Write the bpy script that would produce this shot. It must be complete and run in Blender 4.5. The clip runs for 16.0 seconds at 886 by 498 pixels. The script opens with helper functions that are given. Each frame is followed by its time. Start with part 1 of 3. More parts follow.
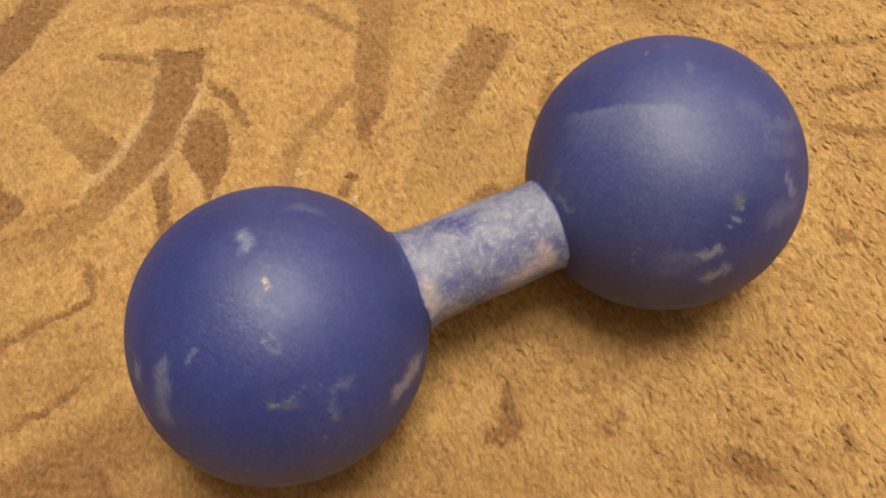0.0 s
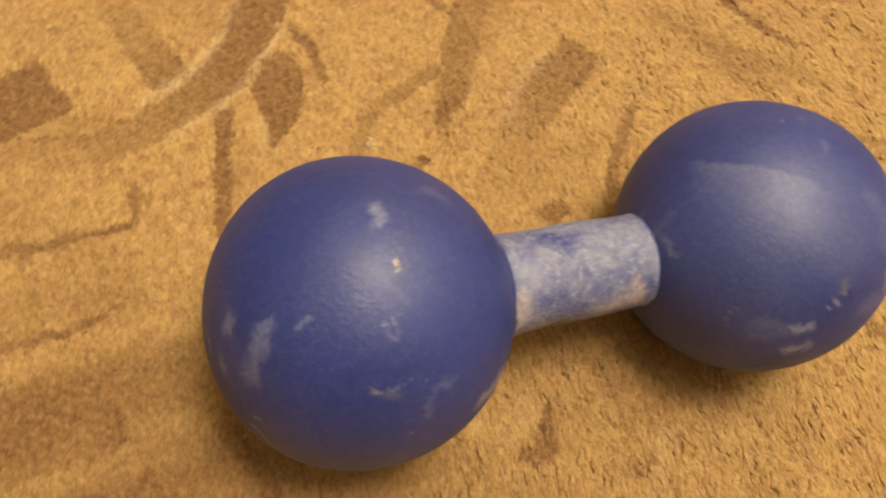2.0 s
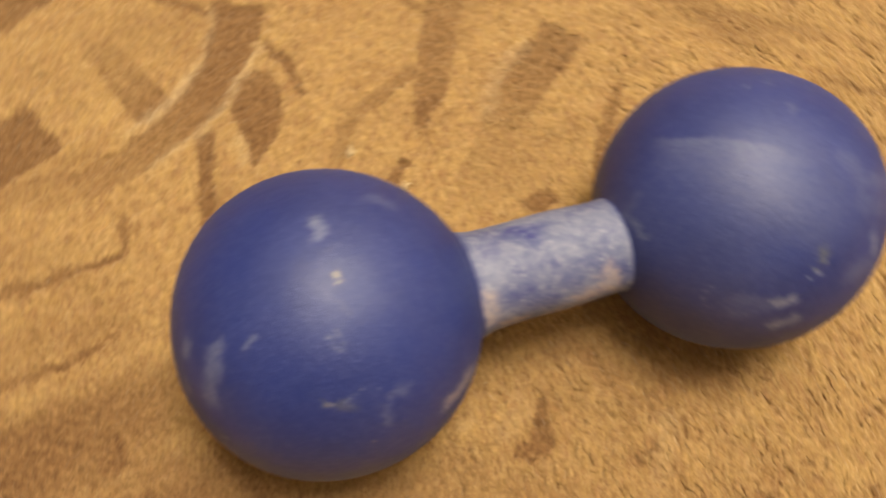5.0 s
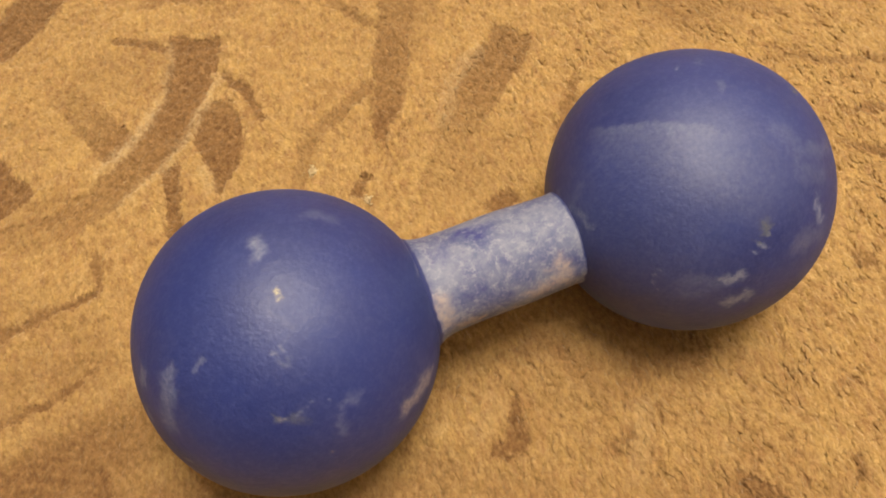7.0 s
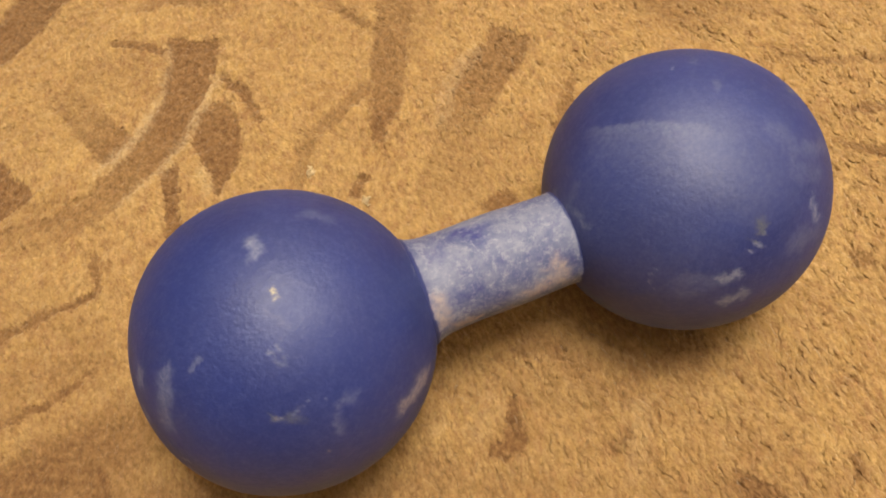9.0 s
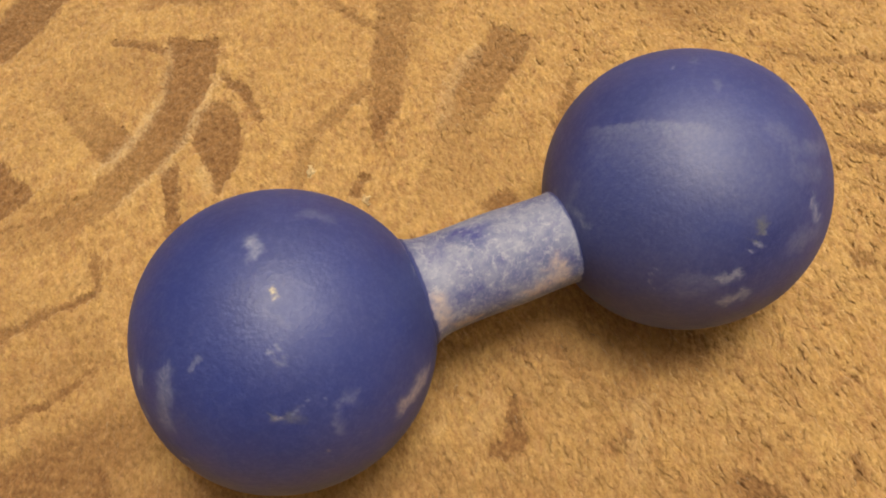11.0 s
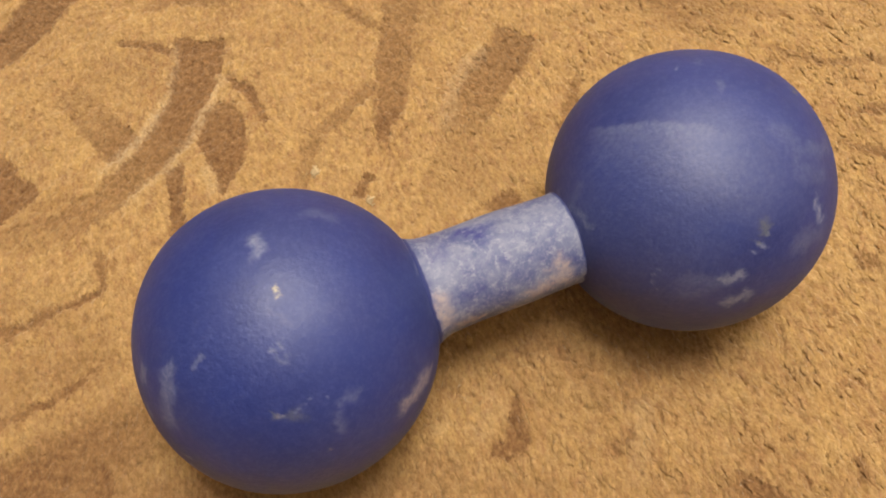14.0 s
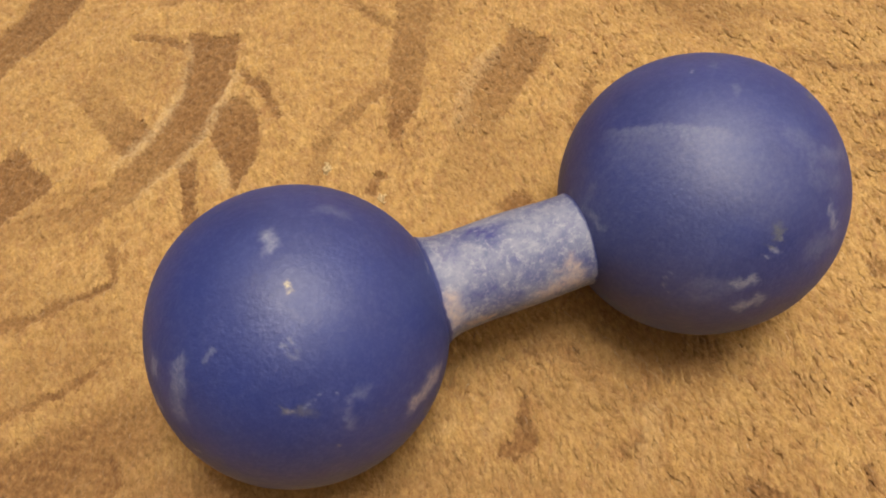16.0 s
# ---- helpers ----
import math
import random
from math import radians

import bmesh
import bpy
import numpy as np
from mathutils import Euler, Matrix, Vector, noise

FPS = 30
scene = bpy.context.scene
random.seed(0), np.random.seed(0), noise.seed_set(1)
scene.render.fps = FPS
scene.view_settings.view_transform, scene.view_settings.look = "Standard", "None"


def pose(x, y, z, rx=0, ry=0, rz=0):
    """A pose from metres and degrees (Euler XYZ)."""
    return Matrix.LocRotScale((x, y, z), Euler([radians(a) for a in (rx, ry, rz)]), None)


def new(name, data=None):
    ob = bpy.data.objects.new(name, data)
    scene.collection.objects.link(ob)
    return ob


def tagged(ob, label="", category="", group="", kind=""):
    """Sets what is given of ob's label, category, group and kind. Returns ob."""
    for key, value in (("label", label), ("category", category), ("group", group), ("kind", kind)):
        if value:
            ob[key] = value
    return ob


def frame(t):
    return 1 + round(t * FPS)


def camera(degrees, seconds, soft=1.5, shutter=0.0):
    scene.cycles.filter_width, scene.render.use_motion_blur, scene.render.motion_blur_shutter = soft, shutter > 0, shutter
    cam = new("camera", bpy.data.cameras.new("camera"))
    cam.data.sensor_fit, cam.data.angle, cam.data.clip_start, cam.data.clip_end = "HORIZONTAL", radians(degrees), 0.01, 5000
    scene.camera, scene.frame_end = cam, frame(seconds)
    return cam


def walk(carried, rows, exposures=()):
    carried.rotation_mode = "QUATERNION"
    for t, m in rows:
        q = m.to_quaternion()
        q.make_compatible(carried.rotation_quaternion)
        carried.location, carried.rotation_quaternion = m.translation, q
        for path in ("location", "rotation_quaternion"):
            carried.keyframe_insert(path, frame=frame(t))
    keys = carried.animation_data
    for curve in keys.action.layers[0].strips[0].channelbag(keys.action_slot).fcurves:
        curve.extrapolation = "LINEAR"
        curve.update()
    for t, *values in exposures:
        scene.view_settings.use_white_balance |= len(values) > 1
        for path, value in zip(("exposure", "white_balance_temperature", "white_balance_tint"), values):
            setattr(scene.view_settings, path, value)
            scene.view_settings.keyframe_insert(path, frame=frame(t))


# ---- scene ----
cam = camera(59.1, 16.0, 1.9, 0.8)
METRES, EYE, TILT, LEAN, TURN = 0.32845, 0.41257, -63.752, 1.459, 0.0
ROWS = [
    (0.0, 0.0, 0.0, 0.0, 0.0, 0.0, -0.0),
    (0.5, -0.0052, -0.0015, -0.0015, -0.01, 0.07, -0.38),
    (1.0, -0.0885, -0.0009, -0.0126, -2.08, 0.53, -4.39),
    (1.5, -0.1826, 0.0166, -0.0108, -4.85, 0.75, -8.58),
    (2.0, -0.2704, 0.0467, -0.0058, -6.74, -0.35, -13.21),
    (2.5, -0.3424, 0.0749, -0.0086, -7.06, -1.5, -17.48),
    (3.0, -0.3832, 0.0942, -0.0082, -8.31, -1.94, -18.86),
    (3.5, -0.441, 0.1269, -0.0061, -9.82, -2.91, -20.92),
    (4.0, -0.4495, 0.1354, -0.0013, -9.79, -3.43, -21.29),
    (4.5, -0.3454, 0.0917, 0.0099, -6.48, -2.77, -17.45),
    (5.0, -0.1217, 0.0424, 0.0371, -1.36, -1.95, -7.79),
    (5.2, -0.0439, 0.0290, 0.0485, -0.02, -1.89, -3.69),
    (7.5, -0.0098, 0.0251, 0.0393, 0.45, -1.24, -2.1),
    (8.0, -0.0018, 0.0245, 0.0396, 0.55, -1.22, -1.71),
    (8.5, -0.0041, 0.0237, 0.0382, 0.47, -1.15, -1.88),
    (9.0, -0.0097, 0.0233, 0.0362, 0.46, -1.09, -2.29),
    (11.5, -0.0075, 0.0244, 0.0369, 0.62, -1.16, -2.36),
    (12.0, -0.0061, 0.0235, 0.0352, 0.75, -1.06, -2.4),
    (12.5, -0.0016, 0.0237, 0.036, 0.85, -1.09, -2.22),
    (13.0, 0.0013, 0.0237, 0.0361, 0.87, -1.07, -2.02),
    (13.5, 0.0014, 0.0235, 0.036, 0.91, -1.09, -2.09),
    (14.0, -0.0038, 0.0221, 0.0334, 0.98, -0.99, -2.56),
    (14.5, -0.0068, 0.0221, 0.0329, 0.99, -1.0, -2.72),
    (15.0, -0.0127, 0.0199, 0.0288, 1.3, -0.89, -3.73),
    (15.5, -0.011, 0.0217, 0.0318, 1.38, -1.04, -3.54),
    (16.0, -0.0096, 0.0218, 0.0312, 1.53, -1.01, -3.64),
]
# the camera drifts in its white balance
BALANCE = [(0, 6430), (0.5, 6860), (1, 7280), (1.5, 7510), (2, 7070), (2.5, 6680), (3, 6500), (3.5, 6640), (4, 7170), (4.5, 6770), (5, 6430), (7.5, 6500), (8, 6430), (9, 6230), (11.5, 6430), (12, 6100), (12.5, 5870), (13, 5660), (13.5, 5710), (14, 5920), (14.5, 6290), (15, 6360), (15.5, 6160), (16, 6230)]
walk(cam, [(t, pose(0, 0, EYE, TILT, LEAN, TURN) @ pose(METRES * x, METRES * y, METRES * z, 90 + pitch, roll, yaw)) for t, x, y, z, yaw, pitch, roll in ROWS],
     exposures=[(t, 0.0, kelvin, 10 + max(0, 6500 - kelvin) / 200) for t, kelvin in BALANCE])

# ---- light: one wide warm globe under the ceiling ----
world = bpy.data.worlds.new("world")
world.use_nodes = True
world.node_tree.nodes["Background"].inputs["Color"].default_value = (0.9, 0.75, 0.55, 1)
world.node_tree.nodes["Background"].inputs["Strength"].default_value = 0.0
scene.world = world
lamp_data = bpy.data.lights.new("globe_light", "POINT")
lamp_data.shadow_soft_size, lamp_data.energy, lamp_data.color = 0.36, 135.0, (1.0, 0.90, 0.745)
lamp = new("globe_light", lamp_data)
lamp.location = (0.19, 0.34, 2.02)


# ---- materials ----
def material(name):
    m = bpy.data.materials.new(name)
    m.use_nodes = True
    n, l = m.node_tree.nodes, m.node_tree.links
    return m, n, l, n["Principled BSDF"]


def noise_node(n, l, scale, detail=3.0, rough=0.55, coord="Object", nap=1.0):
    """Noise in metres; nap below 1 draws it out along the way the pile lies."""
    tc = n.new("ShaderNodeTexCoord")
    t = n.new("ShaderNodeTexNoise")
    t.inputs["Scale"].default_value, t.inputs["Detail"].default_value, t.inputs["Roughness"].default_value = scale, detail, rough
    if nap == 1.0:
        l.new(tc.outputs[coord], t.inputs["Vector"])
    else:
        turn, squeeze = n.new("ShaderNodeMapping"), n.new("ShaderNodeMapping")
        turn.inputs["Rotation"].default_value = (0, 0, radians(-20))
        squeeze.inputs["Scale"].default_value = (1, nap, 1)
        l.new(tc.outputs[coord], turn.inputs["Vector"])
        l.new(turn.outputs["Vector"], squeeze.inputs["Vector"])
        l.new(squeeze.outputs["Vector"], t.inputs["Vector"])
    return t.outputs["Fac"]


def ramp(n, l, fac, *stops):
    r = n.new("ShaderNodeValToRGB")
    while len(r.color_ramp.elements) < len(stops):
        r.color_ramp.elements.new(0.5)
    for e, (p, c) in zip(r.color_ramp.elements, stops):
        e.position, e.color = p, (*c, 1) if len(c) == 3 else c
    l.new(fac, r.inputs["Fac"])
    return r.outputs["Color"]


def mix(n, l, fac, a, b, mode="MIX"):
    m = n.new("ShaderNodeMix")
    m.data_type, m.blend_type = "RGBA", mode
    for socket, value in ((m.inputs[0], fac), (m.inputs[6], a), (m.inputs[7], b)):
        if isinstance(value, (int, float)):
            socket.default_value = value
        elif isinstance(value, tuple):
            socket.default_value = (*value, 1)
        else:
            l.new(value, socket)
    return m.outputs[2]


def maths(n, l, op, a, b):
    m = n.new("ShaderNodeMath")
    m.operation, m.use_clamp = op, op in ("MULTIPLY", "ADD", "SUBTRACT")
    for socket, value in zip(m.inputs, (a, b)):
        if isinstance(value, (int, float)):
            socket.default_value = value
        else:
            l.new(value, socket)
    return m.outputs[0]


def attribute(n, name):
    a = n.new("ShaderNodeAttribute")
    a.attribute_name = name
    return a.outputs["Fac"]


def bump(n, l, height, strength, distance, bsdf):
    b = n.new("ShaderNodeBump")
    b.inputs["Strength"].default_value, b.inputs["Distance"].default_value = strength, distance
    l.new(height, b.inputs["Height"])
    l.new(b.outputs["Normal"], bsdf.inputs["Normal"])


def carpet_material(name, yarn=False):
    """Golden tan and brown wool; in the yarn tips each tip has a tone of its own."""
    m, n, l, bsdf = material(name)
    tan = ramp(n, l, noise_node(n, l, 26, 5, 0.6), (0.30, (0.30, 0.158, 0.060)), (0.5, (0.41, 0.245, 0.092)), (0.72, (0.47, 0.300, 0.112)))
    tan = mix(n, l, ramp(n, l, noise_node(n, l, 85, 4, 0.65, nap=0.6), (0.46, (0, 0, 0)), (0.68, (0.55, 0.55, 0.55))), tan, (0.32, 0.165, 0.066))
    tan = mix(n, l, ramp(n, l, noise_node(n, l, 120, 4, 0.65, nap=0.6), (0.48, (0, 0, 0)), (0.70, (0.6, 0.6, 0.6))), tan, (0.53, 0.345, 0.125))
    tan = mix(n, l, ramp(n, l, noise_node(n, l, 280, 3, 0.65, nap=0.55), (0.42, (0, 0, 0)), (0.66, (0.6, 0.6, 0.6))), tan, (0.56, 0.375, 0.165))
    tan = mix(n, l, ramp(n, l, noise_node(n, l, 215, 3, 0.65, nap=0.55), (0.50, (0, 0, 0)), (0.70, (0.6, 0.6, 0.6))), tan, (0.31, 0.158, 0.072))
    tan = mix(n, l, ramp(n, l, noise_node(n, l, 230, 4, 0.65, nap=0.5), (0.42, (0, 0, 0)), (0.7, (0.6, 0.6, 0.6))), tan, (0.50, 0.315, 0.10))
    brown = ramp(n, l, noise_node(n, l, 300, 4), (0.34, (0.185, 0.093, 0.034)), (0.5, (0.24, 0.126, 0.048)), (0.68, (0.31, 0.175, 0.068)))
    tips = ramp(n, l, noise_node(n, l, 420, 3, 0.7, nap=0.55), (0.3, (0.64, 0.60, 0.54)), (0.5, (1, 1, 1)), (0.72, (1.20, 1.20, 1.22)))
    pale = (0.66, 0.50, 0.28)
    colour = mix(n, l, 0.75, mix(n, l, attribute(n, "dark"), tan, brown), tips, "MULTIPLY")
    if yarn:
        own = n.new("ShaderNodeNewGeometry").outputs["Random Per Island"]
        colour = mix(n, l, 1.0, colour, ramp(n, l, own, (0.0, (0.86, 0.84, 0.82)), (0.5, (1, 1, 1)), (1.0, (1.15, 1.16, 1.16))), "MULTIPLY")
    rub = ramp(n, l, noise_node(n, l, 500, 4, 0.7), (0.35, (0.1, 0.1, 0.1)), (0.7, (1, 1, 1)))
    colour = mix(n, l, maths(n, l, "MULTIPLY", attribute(n, "pale"), rub), colour, pale)
    l.new(colour, bsdf.inputs["Base Color"])
    bsdf.inputs["Roughness"].default_value = 0.95
    bsdf.inputs["Specular IOR Level"].default_value = 0.15
    bsdf.inputs["Sheen Weight"].default_value = 0.8
    bsdf.inputs["Sheen Tint"].default_value = (1.0, 0.85, 0.6, 1)
    bump(n, l, noise_node(n, l, 1300, 2, 0.6), 0.6, 0.0006, bsdf)
    return m


def paint_material():
    """Old blue enamel, chalky where it is scuffed, with bare primer and a few flecks."""
    m, n, l, bsdf = material("blue_enamel")
    blue = ramp(n, l, noise_node(n, l, 24, 5), (0.3, (0.006, 0.020, 0.160)), (0.7, (0.011, 0.030, 0.205)))
    paler = ramp(n, l, noise_node(n, l, 330, 8, 0.8), (0.46, (0, 0, 0)), (0.64, (0.17, 0.17, 0.17)))
    blue = mix(n, l, paler, blue, (0.13, 0.16, 0.36))
    dull = ramp(n, l, noise_node(n, l, 30, 6, 0.7), (0.45, (0, 0, 0)), (0.75, (0.08, 0.08, 0.08)))
    blue = mix(n, l, dull, blue, (0.16, 0.17, 0.26))
    def worn(kind, most, scale=460):
        grain = ramp(n, l, noise_node(n, l, scale, 7, 0.72), (0.30, (0.25, 0.25, 0.25)), (0.64, (most, most, most)))
        return maths(n, l, "MULTIPLY", attribute(n, kind), grain)

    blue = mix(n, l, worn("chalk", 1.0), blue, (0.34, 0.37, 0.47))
    blue = mix(n, l, attribute(n, "blue"), blue, (0.035, 0.045, 0.21))
    blue = mix(n, l, worn("bare", 1.0), blue, (0.40, 0.36, 0.38))
    blue = mix(n, l, worn("fleck", 1.0, 900), blue, (0.62, 0.54, 0.28))
    blue = mix(n, l, worn("moss", 1.0, 900), blue, (0.14, 0.15, 0.13))
    l.new(blue, bsdf.inputs["Base Color"])
    gloss = ramp(n, l, noise_node(n, l, 45, 4), (0.3, (0.51, 0.51, 0.51)), (0.7, (0.61, 0.61, 0.61)))
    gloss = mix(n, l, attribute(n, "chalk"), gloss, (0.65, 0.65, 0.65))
    l.new(gloss, bsdf.inputs["Roughness"])
    bsdf.inputs["Specular IOR Level"].default_value = 0.9
    relief = mix(n, l, 0.5, noise_node(n, l, 560, 4), noise_node(n, l, 160, 3))
    bump(n, l, relief, 0.75, 0.0006, bsdf)
    return m


def grip_material():
    """The handle: pale worn paint with blue left in patches and primer below."""
    m, n, l, bsdf = material("worn_grip_paint")
    pale = ramp(n, l, noise_node(n, l, 48, 6, 0.62), (0.36, (0.10, 0.12, 0.25)), (0.62, (0.22, 0.24, 0.35)))
    patches = ramp(n, l, noise_node(n, l, 75, 8, 0.7), (0.50, (0, 0, 0)), (0.66, (0.7, 0.7, 0.7)))
    colour = mix(n, l, patches, pale, (0.085, 0.09, 0.25))
    rubbed = ramp(n, l, noise_node(n, l, 290, 8, 0.85), (0.50, (0, 0, 0)), (0.62, (0.9, 0.9, 0.9)))
    colour = mix(n, l, rubbed, colour, (0.36, 0.37, 0.45))
    chalked = ramp(n, l, noise_node(n, l, 260, 7, 0.75), (0.38, (0.15, 0.15, 0.15)), (0.60, (1, 1, 1)))
    colour = mix(n, l, maths(n, l, "MULTIPLY", attribute(n, "chalk"), chalked), colour, (0.29, 0.31, 0.40))
    nicks = ramp(n, l, noise_node(n, l, 250, 6, 0.75), (0.56, (0, 0, 0)), (0.68, (0.45, 0.45, 0.45)))
    colour = mix(n, l, nicks, colour, (0.14, 0.16, 0.26))
    broken = ramp(n, l, noise_node(n, l, 330, 5, 0.75), (0.34, (0.15, 0.15, 0.15)), (0.6, (1, 1, 1)))
    colour = mix(n, l, maths(n, l, "MULTIPLY", attribute(n, "blue"), broken), colour, (0.05, 0.06, 0.23))
    colour = mix(n, l, maths(n, l, "MULTIPLY", attribute(n, "bare"), broken), colour, (0.48, 0.39, 0.37))
    colour = mix(n, l, attribute(n, "moss"), colour, (0.028, 0.040, 0.17))
    l.new(colour, bsdf.inputs["Base Color"])
    bsdf.inputs["Roughness"].default_value = 0.62
    relief = mix(n, l, 0.5, noise_node(n, l, 700, 4), patches)
    bump(n, l, relief, 0.4, 0.0006, bsdf)
    return m


def plaster_material(name, colour):
    m, n, l, bsdf = material(name)
    l.new(mix(n, l, noise_node(n, l, 7, 5), colour, tuple(c * 0.9 for c in colour)), bsdf.inputs["Base Color"])
    bsdf.inputs["Roughness"].default_value = 0.9
    bump(n, l, noise_node(n, l, 120, 4), 0.2, 0.002, bsdf)
    return m


# dark finish for the two added walls that hold back light
SHADE_WALL = plaster_material("shade_wall_dark", (0.14, 0.105, 0.08))
CARPET, YARN, ENAMEL, GRIP_PAINT = carpet_material("carpet_pile"), carpet_material("carpet_yarn", True), paint_material(), grip_material()
WALL, CEILING = plaster_material("wall_paper", (0.66, 0.59, 0.48)), plaster_material("ceiling_paint", (0.84, 0.82, 0.78))


def mesh_object(name, verts, faces, mat, smooth=True):
    me = bpy.data.meshes.new(name)
    me.from_pydata(verts, [], faces)
    me.materials.append(mat)
    if smooth:
        me.shade_smooth()
    return new(name, me)


def grid_mesh(name, co, rows, cols, mat, wrap=False):
    """A mesh of quads from an array of rows x cols points; wrap joins the last column to the first."""
    me = bpy.data.meshes.new(name)
    idx = np.arange(rows * cols).reshape(rows, cols)
    if wrap:
        idx = np.concatenate([idx, idx[:, :1]], axis=1)
    quads = np.stack([idx[:-1, :-1], idx[:-1, 1:], idx[1:, 1:], idx[1:, :-1]], axis=-1).reshape(-1, 4)
    me.vertices.add(rows * cols)
    me.vertices.foreach_set("co", np.ascontiguousarray(co, dtype=np.float32).ravel())
    me.loops.add(quads.size)
    me.loops.foreach_set("vertex_index", quads.astype(np.int32).ravel())
    me.polygons.add(len(quads))
    me.polygons.foreach_set("loop_start", np.arange(0, quads.size, 4, dtype=np.int32))
    me.update(calc_edges=True)
    me.materials.append(mat)
    me.shade_smooth()
    return me


def point_values(me, name, values):
    a = me.attributes.new(name, "FLOAT", "POINT")
    a.data.foreach_set("value", np.ascontiguousarray(values, dtype=np.float32).ravel())


# ---- the room's shell ----
X0, X1, Y0, Y1, HIGH = -1.0, 2.2, -0.55, 2.3, 2.5


def box(name, a, b, mat, label, category):
    bm = bmesh.new()
    bmesh.ops.create_cube(bm, size=1.0)
    for v in bm.verts:
        v.co = Vector([(p + q) / 2 + c * (q - p) for p, q, c in zip(a, b, v.co)])
    me = bpy.data.meshes.new(name)
    bm.to_mesh(me)
    bm.free()
    me.materials.append(mat)
    return tagged(new(name, me), label, category, kind="structure")


box("wall_north", (X0, Y1, -0.05), (X1, Y1 + 0.12, HIGH), WALL, "plain papered room wall in warm beige", "wall")
# south and west walls are added unseen, dark and close, to cut fill light
box("shade_wall_south", (X0, Y0 - 0.12, -0.05), (X1, Y0, HIGH), SHADE_WALL, "unseen dark brown wall added to cut light from its side", "wall")
box("shade_wall_west", (X0 - 0.12, Y0 - 0.12, -0.05), (X0, Y1 + 0.12, HIGH), SHADE_WALL, "unseen dark brown wall added to cut light from its side", "wall")
box("wall_east", (X1, Y0 - 0.12, -0.05), (X1 + 0.12, Y1 + 0.12, HIGH), WALL, "plain papered room wall in warm beige", "wall")
box("ceiling", (X0 - 0.12, Y0 - 0.12, HIGH), (X1 + 0.12, Y1 + 0.12, HIGH + 0.12), CEILING, "plain off-white painted room ceiling", "ceiling")

# ---- carpet: one sheet of short pile, fine where the dumbbell lies ----
FINE_X, FINE_Y = 0.0005, 0.0009
FX0, FX1, FY0, FY1 = -0.36, 0.33, -0.02, 0.52
xs = np.concatenate([np.arange(X0, FX0, 0.024), np.arange(FX0, FX1, FINE_X), np.arange(FX1, X1 + 0.012, 0.024)])
ys = np.concatenate([np.arange(Y0, FY0, 0.024), np.arange(FY0, FY1, FINE_Y), np.arange(FY1, Y1 + 0.012, 0.024)])
GX, GY = np.meshgrid(xs, ys)
DARK, PALE = np.zeros_like(GX), np.zeros_like(GX)
rng = np.random.default_rng(7)


def smooth(a, b, v):
    t = np.clip((v - a) / (b - a), 0, 1)
    return t * t * (3 - 2 * t)


def ripple(scale, seed, x=None, y=None):
    """Smooth noise from 0 to 1, scale in metres."""
    x, y = (GX if x is None else x) / scale, (GY if y is None else y) / scale
    table = np.random.default_rng(seed).random((256, 256))
    ix, iy = np.floor(x).astype(int), np.floor(y).astype(int)
    fx, fy = x - ix, y - iy
    fx, fy = fx * fx * (3 - 2 * fx), fy * fy * (3 - 2 * fy)
    a, b = table[iy & 255, ix & 255], table[iy & 255, (ix + 1) & 255]
    c, d = table[(iy + 1) & 255, ix & 255], table[(iy + 1) & 255, (ix + 1) & 255]
    return (a * (1 - fx) + b * fx) * (1 - fy) + (c * (1 - fx) + d * fx) * fy


WOBBLE_X = (ripple(0.007, 11) - 0.5) * 0.003 + (ripple(0.0026, 12) - 0.5) * 0.0036
WOBBLE_Y = (ripple(0.007, 13) - 0.5) * 0.003 + (ripple(0.0026, 14) - 0.5) * 0.0036


